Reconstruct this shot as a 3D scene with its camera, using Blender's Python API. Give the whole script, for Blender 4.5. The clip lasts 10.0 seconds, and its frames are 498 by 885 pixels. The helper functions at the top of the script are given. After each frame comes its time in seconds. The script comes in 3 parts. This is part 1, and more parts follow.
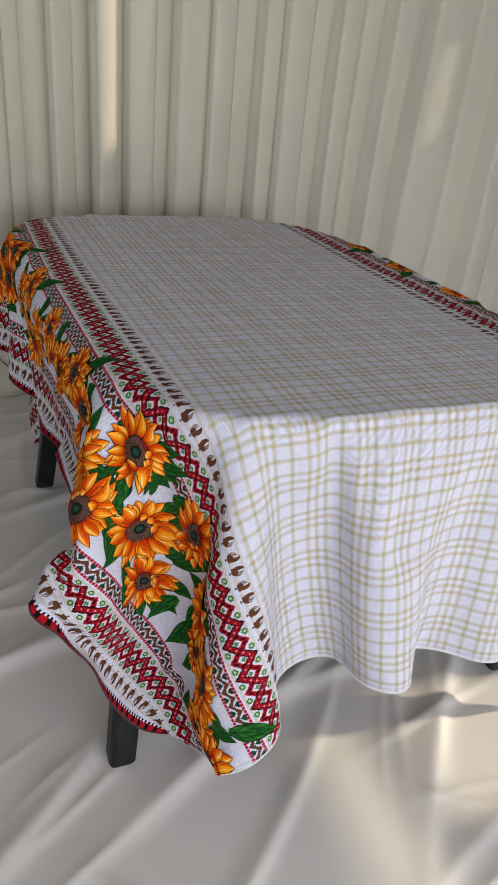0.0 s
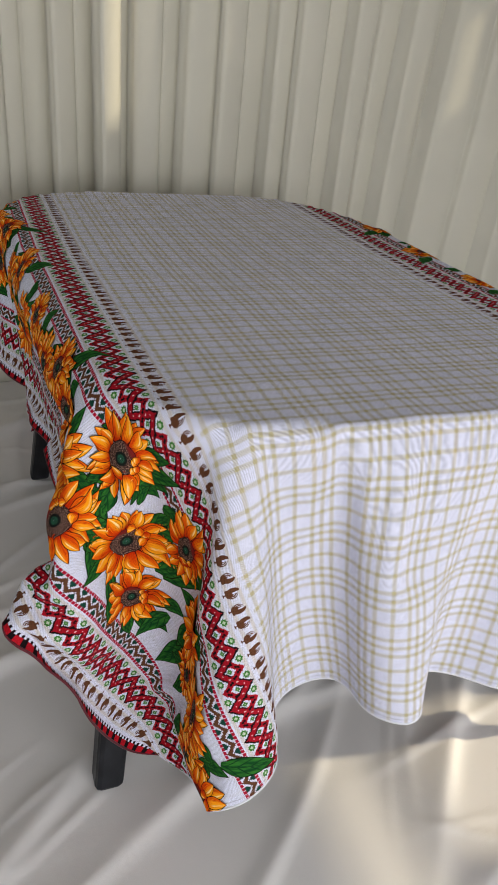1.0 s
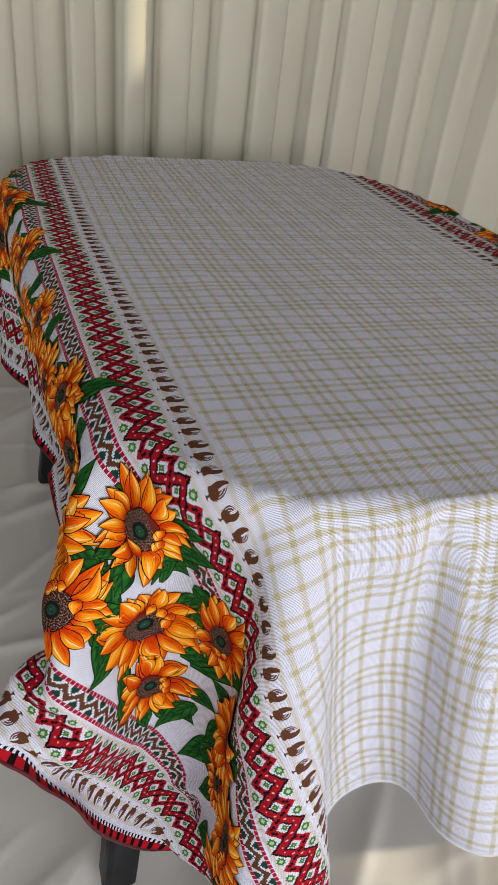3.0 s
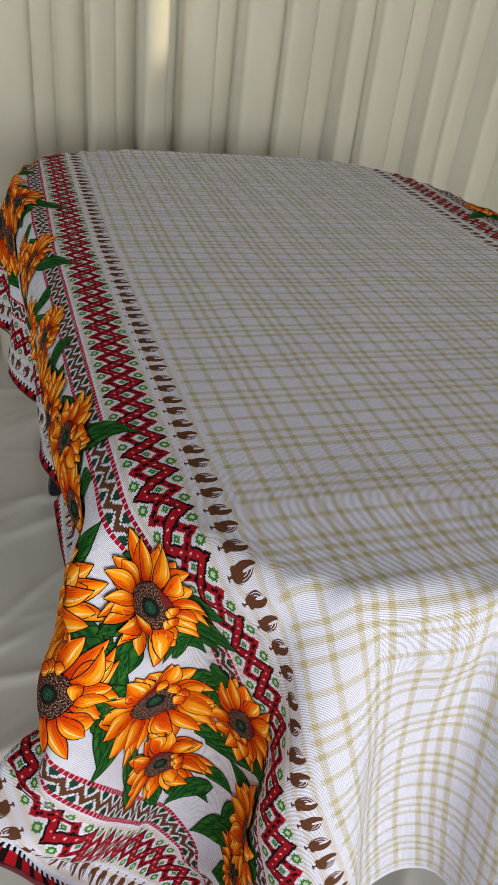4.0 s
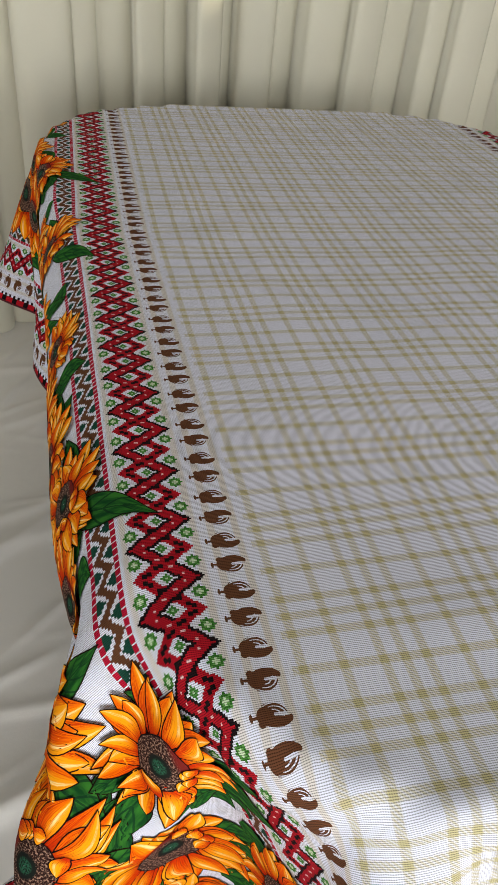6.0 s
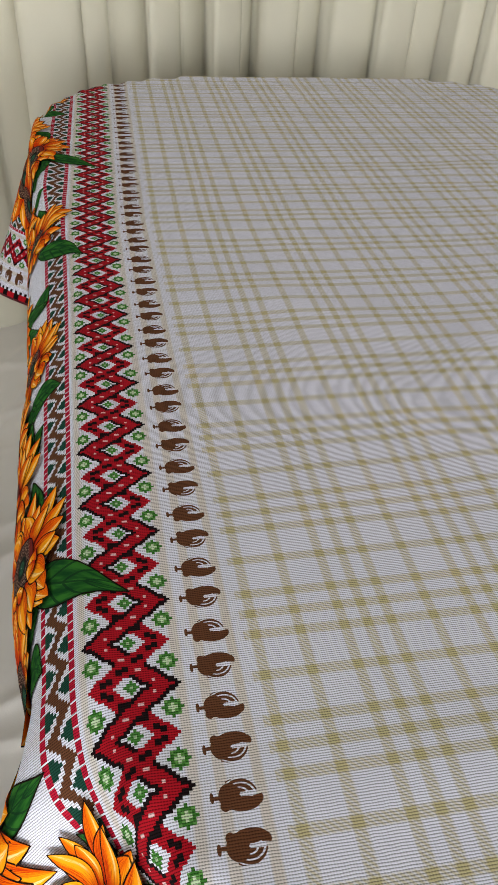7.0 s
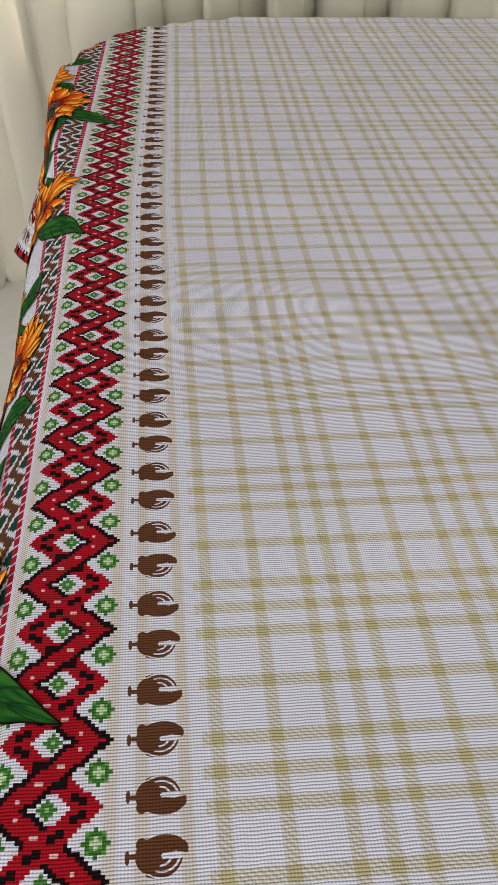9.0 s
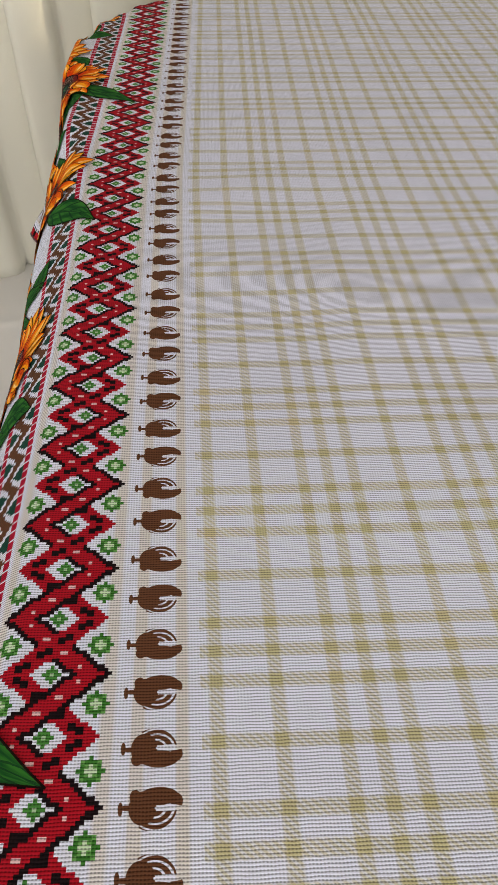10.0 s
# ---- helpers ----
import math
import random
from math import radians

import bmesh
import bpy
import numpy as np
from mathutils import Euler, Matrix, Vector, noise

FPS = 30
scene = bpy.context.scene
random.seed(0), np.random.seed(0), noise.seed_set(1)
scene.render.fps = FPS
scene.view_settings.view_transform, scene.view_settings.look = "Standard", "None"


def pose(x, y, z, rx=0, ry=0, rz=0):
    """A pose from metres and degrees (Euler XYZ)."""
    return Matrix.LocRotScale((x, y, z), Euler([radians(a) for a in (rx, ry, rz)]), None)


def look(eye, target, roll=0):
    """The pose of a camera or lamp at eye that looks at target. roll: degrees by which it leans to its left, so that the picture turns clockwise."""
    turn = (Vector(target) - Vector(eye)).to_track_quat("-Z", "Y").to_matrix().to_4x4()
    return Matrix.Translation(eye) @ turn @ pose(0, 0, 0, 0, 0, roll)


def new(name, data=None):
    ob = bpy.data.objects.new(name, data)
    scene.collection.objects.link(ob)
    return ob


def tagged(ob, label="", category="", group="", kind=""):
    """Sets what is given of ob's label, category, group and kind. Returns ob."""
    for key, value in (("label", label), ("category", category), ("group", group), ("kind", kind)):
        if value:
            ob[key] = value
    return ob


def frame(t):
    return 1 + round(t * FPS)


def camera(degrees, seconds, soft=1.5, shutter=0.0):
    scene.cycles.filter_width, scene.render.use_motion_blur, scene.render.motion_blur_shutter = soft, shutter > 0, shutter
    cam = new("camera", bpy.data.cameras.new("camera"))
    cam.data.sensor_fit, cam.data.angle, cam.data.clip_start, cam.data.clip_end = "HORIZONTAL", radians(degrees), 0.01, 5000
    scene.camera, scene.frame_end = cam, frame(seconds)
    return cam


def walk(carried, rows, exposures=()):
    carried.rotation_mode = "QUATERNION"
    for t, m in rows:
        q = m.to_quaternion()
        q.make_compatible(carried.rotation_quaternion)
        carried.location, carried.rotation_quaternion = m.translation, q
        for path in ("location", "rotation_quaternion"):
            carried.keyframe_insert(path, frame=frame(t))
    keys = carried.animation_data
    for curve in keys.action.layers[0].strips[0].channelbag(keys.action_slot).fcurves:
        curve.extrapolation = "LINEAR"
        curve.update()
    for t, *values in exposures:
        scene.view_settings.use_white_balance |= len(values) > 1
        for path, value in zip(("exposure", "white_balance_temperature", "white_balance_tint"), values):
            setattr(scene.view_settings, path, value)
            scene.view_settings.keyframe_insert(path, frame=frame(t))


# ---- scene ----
cam = camera(38.3, 10.0)
PATH = [
    (0, (-0.273, 0.235, 1.197), (0.439, 1.857, 0.269), 5.7),
    (0.5, (-0.241, 0.286, 1.187), (0.456, 1.901, 0.235), 5.9),
    (1, (-0.212, 0.338, 1.179), (0.464, 1.945, 0.2), 6.2),
    (1.5, (-0.195, 0.388, 1.17), (0.466, 1.988, 0.168), 6.4),
    (2, (-0.184, 0.46, 1.156), (0.459, 2.051, 0.129), 6.7),
    (2.5, (-0.174, 0.527, 1.151), (0.453, 2.112, 0.105), 6.8),
    (2.7, (-0.169, 0.561, 1.15), (0.458, 2.137, 0.09), 6.8),
    (3.8, (-0.143, 0.708, 1.152), (0.441, 2.272, 0.05), 7.6),
    (4, (-0.136, 0.732, 1.151), (0.437, 2.292, 0.038), 7.4),
    (4.5, (-0.129, 0.776, 1.146), (0.419, 2.326, 0.008), 7.4),
    (5, (-0.119, 0.825, 1.139), (0.393, 2.363, -0.032), 7.1),
    (5.5, (-0.103, 0.875, 1.136), (0.373, 2.402, -0.065), 6.9),
    (5.7, (-0.092, 0.897, 1.135), (0.359, 2.421, -0.079), 6.8),
    (6.8, (-0.032, 1.03, 1.102), (0.3, 2.531, -0.178), 3.8),
    (7, (-0.023, 1.047, 1.098), (0.292, 2.544, -0.191), 3.7),
    (7.5, (-0.004, 1.084, 1.091), (0.264, 2.566, -0.226), 3.2),
    (8, (0.013, 1.12, 1.083), (0.23, 2.585, -0.262), 2.6),
    (8.5, (0.026, 1.147, 1.077), (0.196, 2.597, -0.29), 1.9),
    (9, (0.034, 1.173, 1.065), (0.168, 2.609, -0.321), 1.6),
    (9.5, (0.039, 1.193, 1.058), (0.142, 2.613, -0.347), 1.3),
    (10, (0.041, 1.217, 1.047), (0.109, 2.622, -0.374), 0.7),
]
walk(cam, [(t, look(eye, target, roll)) for t, eye, target, roll in PATH],
     exposures=[(0, -0.02, 6450, 10), (1.5, 0.06, 6500, 10), (2.5, 0.08, 6550, 9), (4.5, 0.28, 6850, 6), (5.5, 0.42, 6850, 5), (7.0, 0.76, 6850, 6),
                (8.0, 0.90, 6850, 8), (10, 1.0, 6850, 9)])

# ---- the table's outline and the cloth's cut ----
TOP, TX, TY, TA, TB, TN = 0.75, 0.383, 1.79, 0.475, 0.73, 3.4
TN_FRONT = 4.7                  # the near corners are squarer than the far ones
BORDER, V0, V1, PITCH = 0.430, 0.588, 3.02, 0.0205
SKEW = -0.014
U0, U1 = -BORDER, 0.745 + BORDER

# ---- light ----
world = bpy.data.worlds.new("sky")
scene.world = world
world.use_nodes = True
wn = world.node_tree
sky = wn.nodes.new("ShaderNodeTexSky")
sky.sky_type, sky.sun_disc = "NISHITA", False
sky.sun_elevation, sky.sun_rotation = radians(30), radians(97)
wn.links.new(sky.outputs[0], wn.nodes["Background"].inputs[0])
wn.nodes["Background"].inputs[1].default_value = 0.12

sun_data = bpy.data.lights.new("sun", "SUN")
sun_data.energy, sun_data.angle, sun_data.color = 3.6, radians(1.6), (1.0, 0.87, 0.62)
sun = new("sun", sun_data)
sun.matrix_world = look((5, 0.4, 3.0), (5 - 1.0, 0.4 + 0.12, 3.0 - 0.577))


def area_light(name, x, y, z, target, wide, high, watts, colour):
    data = bpy.data.lights.new(name, "AREA")
    data.shape, data.size, data.size_y, data.energy, data.color = "RECTANGLE", wide, high, watts, colour
    ob = new(name, data)
    ob.matrix_world = look((x, y, z), target)
    return ob


area_light("south_window_light", 0.6, -2.12, 1.15, (0.6, 0.0, 1.15), 3.2, 1.6, 98, (0.94, 0.95, 1.0))

# added fill with no known source, brightens the curtain pleats and the left floor
area_light("west_fill_light", -2.17, 1.6, 1.55, (0.0, 2.2, 1.0), 1.2, 1.3, 5, (1.0, 0.97, 0.90))


# ---- node helpers ----
class Val:
    """A value in a node tree that can be reckoned with."""

    def __init__(self, tree, socket):
        self.tree, self.socket = tree, socket

    def op(self, kind, *others):
        n = self.tree.nodes.new("ShaderNodeMath")
        n.operation = kind
        for k, o in enumerate((self, *others)):
            if isinstance(o, Val):
                self.tree.links.new(o.socket, n.inputs[k])
            else:
                n.inputs[k].default_value = o
        return Val(self.tree, n.outputs[0])

    def __add__(self, o):
        return self.op("ADD", o)

    def __sub__(self, o):
        return self.op("SUBTRACT", o)

    def __mul__(self, o):
        return self.op("MULTIPLY", o)

    def __truediv__(self, o):
        return self.op("DIVIDE", o)

    def __mod__(self, o):
        return self.op("FLOORED_MODULO", o)

    def __lt__(self, o):
        return self.op("LESS_THAN", o)

    def __gt__(self, o):
        return self.op("GREATER_THAN", o)

    def __abs__(self):
        return self.op("ABSOLUTE")

    def floor(self):
        return self.op("FLOOR")

    def sin(self):
        return self.op("SINE")

    def least(self, o):
        return self.op("MINIMUM", o)

    def most(self, o):
        return self.op("MAXIMUM", o)

    def minus_from(self, k):
        return self.op("MULTIPLY_ADD", -1.0, k)

    def smooth(self, lo, hi):
        n = self.tree.nodes.new("ShaderNodeMapRange")
        n.interpolation_type = "SMOOTHSTEP"
        self.tree.links.new(self.socket, n.inputs[0])
        n.inputs[1].default_value, n.inputs[2].default_value = lo, hi
        return Val(self.tree, n.outputs[0])


def node_material(name, rough=0.8, colour=(0.5, 0.5, 0.5), spec=0.3):
    m = bpy.data.materials.new(name)
    m.use_nodes = True
    t = m.node_tree
    b = t.nodes["Principled BSDF"]
    b.inputs["Roughness"].default_value = rough
    b.inputs["Specular IOR Level"].default_value = spec
    b.inputs["Base Color"].default_value = (*colour, 1)
    return m, t, b


def mix_colour(t, fac, a, b):
    n = t.nodes.new("ShaderNodeMix")
    n.data_type = "RGBA"
    for sock, val in ((n.inputs[0], fac), (n.inputs[6], a), (n.inputs[7], b)):
        if isinstance(val, Val):
            t.links.new(val.socket, sock)
        elif isinstance(val, bpy.types.NodeSocket):
            t.links.new(val, sock)
        else:
            sock.default_value = (*val, 1) if isinstance(val, tuple) else val
    return n.outputs[2]


def noise_value(t, scale, detail=3.0, vector=None, rough=0.5):
    n = t.nodes.new("ShaderNodeTexNoise")
    n.inputs["Scale"].default_value, n.inputs["Detail"].default_value = scale, detail
    n.inputs["Roughness"].default_value = rough
    if vector is None:
        vector = t.nodes.new("ShaderNodeTexCoord").outputs["Object"]
    t.links.new(vector, n.inputs["Vector"])
    return Val(t, n.outputs["Fac"])


def bump(t, b, height, strength, distance):
    n = t.nodes.new("ShaderNodeBump")
    n.inputs["Strength"].default_value, n.inputs["Distance"].default_value = strength, distance
    t.links.new(height.socket, n.inputs["Height"])
    t.links.new(n.outputs[0], b.inputs["Normal"])


# ---- tablecloth print: distances across the border and along it, in metres ----
REPEAT = 0.0555                 # one turn of the stitched zigzag
SPAN = 0.745                    # between the two inner ornament lines
BAND = 0.1925                   # middle of the sunflower band, out from the ornament line
WHITE, OLIVE = (0.775, 0.775, 0.90), (0.52, 0.455, 0.25)
RED, BLACK, GREEN = (0.40, 0.008, 0.018), (0.012, 0.006, 0.007), (0.045, 0.18, 0.028)
BROWN, PINE = (0.13, 0.05, 0.024), (0.012, 0.06, 0.04)


def cloth_axes(t):
    uv = t.nodes.new("ShaderNodeUVMap")
    uv.uv_map = "cloth"
    sep = t.nodes.new("ShaderNodeSeparateXYZ")
    t.links.new(uv.outputs[0], sep.inputs[0])
    return Val(t, sep.outputs[0]), Val(t, sep.outputs[1]), uv.outputs[0]


def tablecloth_material(name, fade):
    m, t, b = node_material(name, 0.9, spec=0.06)
    u, v, uv = cloth_axes(t)
    w0 = abs(u - SPAN / 2) - SPAN / 2
    w = abs(w0 - BAND).minus_from(BAND)          # the border is alike inwards and outwards of the sunflowers

    # checked ground
    def lines(x):
        x = x % 0.0813
        d = abs(x - 0.04065)
        triple = abs(abs(x - 0.04065) - 0.0143).least(d)
        single = x.least(x.minus_from(0.0813))
        return triple.least(single).smooth(0.0041, 0.0022)
    hatch = ((u + v) * (6.2832 / 0.0034)).sin().smooth(-0.6, 0.5)
    hatch2 = ((u + v) * (6.2832 / 0.0034)).sin().smooth(0.6, -0.5)
    lu, lv = lines(u - 0.0602), lines(v - 1.49985)
    check = (lu * (hatch * 0.42 + 0.34)).most(lv * (hatch2 * 0.42 + 0.34))
    both = lu * lv * 0.34
    inside = w0 < -0.027
    outer = w0 > -0.027
    wear = noise_value(t, 9.0, 4.0, uv)
    ground = mix_colour(t, wear.smooth(0.3, 0.7), WHITE, (0.74, 0.745, 0.87))
    col = mix_colour(t, (check + both) * (inside * 0.78 + 0.12), ground, mix_colour(t, noise_value(t, 14.0, 2.0, uv).smooth(0.5, 0.75), OLIVE, (0.60, 0.50, 0.29)))
    # pale tan strips under the ornaments
    tan = (abs(w + 0.019).smooth(0.0034, 0.0018)).most(abs(w + 0.0005).smooth(0.0036, 0.0020)).most(w.smooth(0.008, 0.011) * w.smooth(0.0165, 0.014)).most(w.smooth(0.060, 0.063) * w.smooth(0.068, 0.065))
    col = mix_colour(t, tan * outer * 0.42, col, (0.60, 0.47, 0.27))

    # stitched double zigzag, in square stitches
    c = REPEAT / 32
    a = ((w - 0.0380) / (c * 0.98) + 0.5).floor()
    n = ((v - 1.3135) / c + 0.5).floor()
    tri = (abs((n + 16.0) % 32.0 - 16.0) - 8.0) * 1.22      # lowest at the inner turn
    da, db = abs(a - tri), abs(a + tri)
    in_band = abs(a) < 15.9
    near = abs((n + 8.0) % 16.0 - 8.0)              # 0 at every turn
    far = abs(n % 16.0 - 8.0)                       # 0 half-way between the turns
    # green flowers beside the band, small ones in the lozenges
    q = abs(abs(a) - 12.0)
    fl = ((q * q + far * far) < 12.5) * (abs(q * far - 3.0) < 0.5).minus_from(1.0)
    lo = abs(a) + near
    col = mix_colour(t, fl * in_band, col, GREEN)
    col = mix_colour(t, (abs(q - far) < 0.5) * (q < 2.5) * in_band, col, (0.13, 0.32, 0.08))
    col = mix_colour(t, ((q + far) < 1.4) * in_band, col, (0.55, 0.68, 0.46))
    col = mix_colour(t, (lo < 2.6) * in_band, col, (0.06, 0.22, 0.04))
    col = mix_colour(t, (lo < 0.6) * in_band, col, (0.36, 0.50, 0.30))
    # the outlined strand passes over the dotted one at one crossing and under it at the next
    beat = abs(n % 4.0 - 2.0)
    over = (n % 32.0) > 16.0
    outlined, core = da < 5.7, da < 3.4
    dotted = db < 4.1
    spots = (db + beat) < 1.9
    plus = (da < 0.65) * (beat < 0.5)
    for first in (True, False):
        # the strand beneath first, then the one on top, in each half of the turn
        black = (over.minus_from(1.0) if first else over) * in_band
        red = (over if first else over.minus_from(1.0)) * in_band
        col = mix_colour(t, outlined * black, col, BLACK)
        col = mix_colour(t, core * black, col, RED)
        col = mix_colour(t, plus * black, col, (0.80, 0.50, 0.50))
        col = mix_colour(t, dotted * red, col, RED)
        col = mix_colour(t, spots * red, col, BLACK)

    # narrow stitched strip: brown zigzag between two dashed red lines
    a2 = ((w - 0.0848) / 0.0023 + 0.5).floor()
    n2 = (v / 0.0021 + 0.5).floor()
    tri2 = abs((n2 + 6.0) % 12.0 - 6.0)
    d2 = abs(a2 - (tri2 - 3.0) * 0.8)
    strip = abs(a2) < 4.5
    side = (a2 > 0.0) * 2.0 - 1.0
    gap = tri2 * side + (side.minus_from(1.0)) * 3.0
    deep = (abs(a2).minus_from(4.4)) * 0.75 + gap
    col = mix_colour(t, (deep < 3.1) * strip, col, PINE)
    col = mix_colour(t, (d2 < 1.75) * strip, col, BROWN)
    dash = abs(abs(w - 0.0848) - 0.0126) < 0.0024
    col = mix_colour(t, dash * (((v / 0.0063) % 1.0) < 0.84), col, (0.46, 0.010, 0.035))

    # brown curled ornaments, mirrored in pairs
    pair = 0.0469
    y = abs((v - 1.3006) % pair - pair / 2).minus_from(pair / 4)
    x = (w + 0.008) * 1.15

    def blob(cx, cy, rx, ry):
        p, s2 = (x - cx) / rx, (y - cy) / ry
        return p * p + s2 * s2
    body = (blob(0.0052, 0.0004, 0.0062, 0.0062) < 1.0).most(blob(0.0085, 0.0046, 0.0026, 0.0026) < 1.0)
    neck = (blob(-0.0020, 0.0046, 0.0088, 0.0034) < 1.0).most(blob(-0.0100, 0.0026, 0.0028, 0.0030) < 1.0)
    ring = blob(0.0010, 0.0006, 0.0112, 0.0084)
    plume = (ring < 1.0) * (y < -0.0008) * (x < 0.0065) * ((ring.op("SQRT") * 24.0 + x * 420.0).sin() > -0.55)
    notch = blob(-0.0066, 0.0002, 0.0064, 0.0012) < 1.0
    stem = (blob(0.0122, 0.0006, 0.0034, 0.0010) < 1.0).most(blob(0.0150, 0.0002, 0.0011, 0.0026) < 1.0)
    motif = (body.most(neck).most(plume) * notch.minus_from(1.0)).most(stem)
    col = mix_colour(t, motif, col, BROWN)

    # red and black edge beyond the outer ornaments
    edge = w0 > BORDER - 0.0165
    n3 = (v / 0.0046).floor() % 5.0
    e2 = w0 > BORDER - 0.0115
    col = mix_colour(t, edge, col, BLACK)
    col = mix_colour(t, edge * (n3 < 2.5) * e2 * (w0 < BORDER - 0.0014), col, (0.50, 0.010, 0.020))
    col = mix_colour(t, edge * (e2.minus_from(1.0)) * ((v / 0.0046).floor() % 2.0 < 0.5), col, WHITE)
    front_hem = (v < V0 + 0.0085) * (v > V0 + 0.0072)
    col = mix_colour(t, front_hem * 0.5, col, (0.3, 0.3, 0.32))

    # weave
    waver = noise_value(t, 140.0, 2.0, uv) * 4.0
    th = ((v * (6.2832 / 0.00135) + waver).sin() * 0.5 + 0.5) * 0.74 + ((u * (6.2832 / 0.0014)).sin() * 0.5 + 0.5) * 0.26
    weave = mix_colour(t, th.smooth(0.10, 0.58) * 0.64 + 0.36, (0.0, 0.0, 0.0), col)
    if fade:
        weave = mix_colour(t, fade, weave, (0.66, 0.62, 0.60))
    t.links.new(weave, b.inputs["Base Color"])
    slub = noise_value(t, 260.0, 2.0, uv)
    bump(t, b, th * 0.5 + slub, 0.35, 0.0006)
    return m


def fabric_material(name, colour, scale, rough=0.7, spec=0.25, through_light=0.0):
    m, t, b = node_material(name, rough, colour, spec)
    big, fine = noise_value(t, 1.6, 4.0), noise_value(t, scale, 2.0)
    dark = tuple(k * 0.88 for k in colour)
    t.links.new(mix_colour(t, big.smooth(0.3, 0.7) * 0.7 + fine * 0.3, dark, colour), b.inputs["Base Color"])
    bump(t, b, fine * 0.3 + noise_value(t, 40.0, 3.0), 0.25, 0.002)
    b.inputs["Sheen Weight"].default_value = 0.1
    return m


def plastic_material(name, colour, rough):
    m, t, b = node_material(name, rough, colour, 0.35)
    g = noise_value(t, 30.0, 4.0)
    t.links.new(mix_colour(t, g.smooth(0.45, 0.75), colour, tuple(k * 1.7 + 0.004 for k in colour)), b.inputs["Base Color"])
    bump(t, b, noise_value(t, 500.0, 2.0), 0.15, 0.0006)
    return m


def plaster_material(name, colour):
    m, t, b = node_material(name, 0.9, colour, 0.2)
    g = noise_value(t, 3.0, 6.0)
    t.links.new(mix_colour(t, g, tuple(k * 0.9 for k in colour), colour), b.inputs["Base Color"])
    bump(t, b, noise_value(t, 90.0, 4.0), 0.2, 0.003)
    return m


CURTAIN = fabric_material("curtain_voile", (0.625, 0.595, 0.495), 400.0, 0.75)
SHEET = fabric_material("satin_sheet", (0.69, 0.66, 0.625), 500.0, 0.48, 0.35)
LEG = plastic_material("black_plastic", (0.004, 0.0045, 0.006), 0.42)
HEM_RED = fabric_material("hem_red", (0.10, 0.008, 0.014), 700.0)
HEM_WHITE = fabric_material("hem_white", (0.72, 0.72, 0.75), 700.0)
PLASTER = plaster_material("pale_plaster", (0.52, 0.51, 0.49))
BOARD = plaster_material("grey_board", (0.35, 0.33, 0.31))


# ---- mesh helpers ----
def mesh_of(name, verts, faces, material, smooth=False):
    me = bpy.data.meshes.new(name)
    me.from_pydata([tuple(p) for p in verts], [], faces)
    me.materials.append(material)
    if smooth:
        me.polygons.foreach_set("use_smooth", [True] * len(me.polygons))
    me.update()
    return me


def part(name, bm, material, parent, label=""):
    me = bpy.data.meshes.new(name)
    bm.to_mesh(me)
    bm.free()
    me.materials.append(material)
    ob = new(name, me)
    ob.parent = parent
    return tagged(ob, label)


def grid_faces(nu, nv):
    i, j = np.meshgrid(np.arange(nu - 1), np.arange(nv - 1), indexing="ij")
    a = (i * nv + j).ravel()
    return np.stack([a, a + nv, a + nv + 1, a + 1], -1).tolist()


def box(bm, lo, hi):
    m = Matrix.Translation([(p + q) / 2 for p, q in zip(lo, hi)]) @ Matrix.Diagonal([q - p for p, q in zip(lo, hi)] + [1])
    return bmesh.ops.create_cube(bm, size=1, matrix=m)["verts"]


def slab(name, pieces, material, label, category):
    bm = bmesh.new()
    for lo, hi in pieces:
        box(bm, lo, hi)
    me = bpy.data.meshes.new(name)
    bm.to_mesh(me)
    bm.free()
    me.materials.append(material)
    return tagged(new(name, me), label, category, kind="structure")


# ---- the room ----
W, E2, S2, N2, CEIL = -2.2, 2.6, -2.2, 3.12, 2.9
slab("floor", [((W - 0.1, S2 - 0.1, -0.12), (E2 + 0.1, N2 + 0.1, -0.03))], BOARD, "plain grey floor under a pale sheet", "floor")
slab("ceiling", [((W - 0.1, S2 - 0.1, CEIL), (E2 + 0.1, N2 + 0.1, CEIL + 0.1))], PLASTER, "plain white ceiling", "ceiling")
slab("wall_north", [((W, N2, -0.03), (E2, N2 + 0.1, CEIL))], PLASTER, "plain white wall behind the curtain", "wall")


def wall_with_openings(name, axis, at, lo, hi, openings, label):
    """A wall along axis with rectangular openings (from, to, sill, head)."""
    pieces, here = [], lo
    for p, q, sill, head in openings:
        for s, t, b, h in ((here, p, -0.03, CEIL), (p, q, -0.03, sill), (p, q, head, CEIL)):
            if axis == "x":
                pieces.append(((s, at - 0.1, b), (t, at, h)))
            else:
                pieces.append(((at, s, b), (at + 0.1, t, h)))
        here = q
    if axis == "x":
        pieces.append(((here, at - 0.1, -0.03), (hi, at, CEIL)))
    else:
        pieces.append(((at, here, -0.03), (at + 0.1, hi, CEIL)))
    slab(name, pieces, PLASTER, label, "wall")


wall_with_openings("wall_south", "x", S2, W, E2, [(-1.0, 2.2, 0.4, 2.1)], "white wall with one wide window opening")
# this opening is added only to go with the west fill
wall_with_openings("wall_west", "y", W - 0.1, S2 - 0.1, N2 + 0.1, [(1.0, 2.2, 0.9, 2.2)], "white wall with one opening added for the west fill lamp")
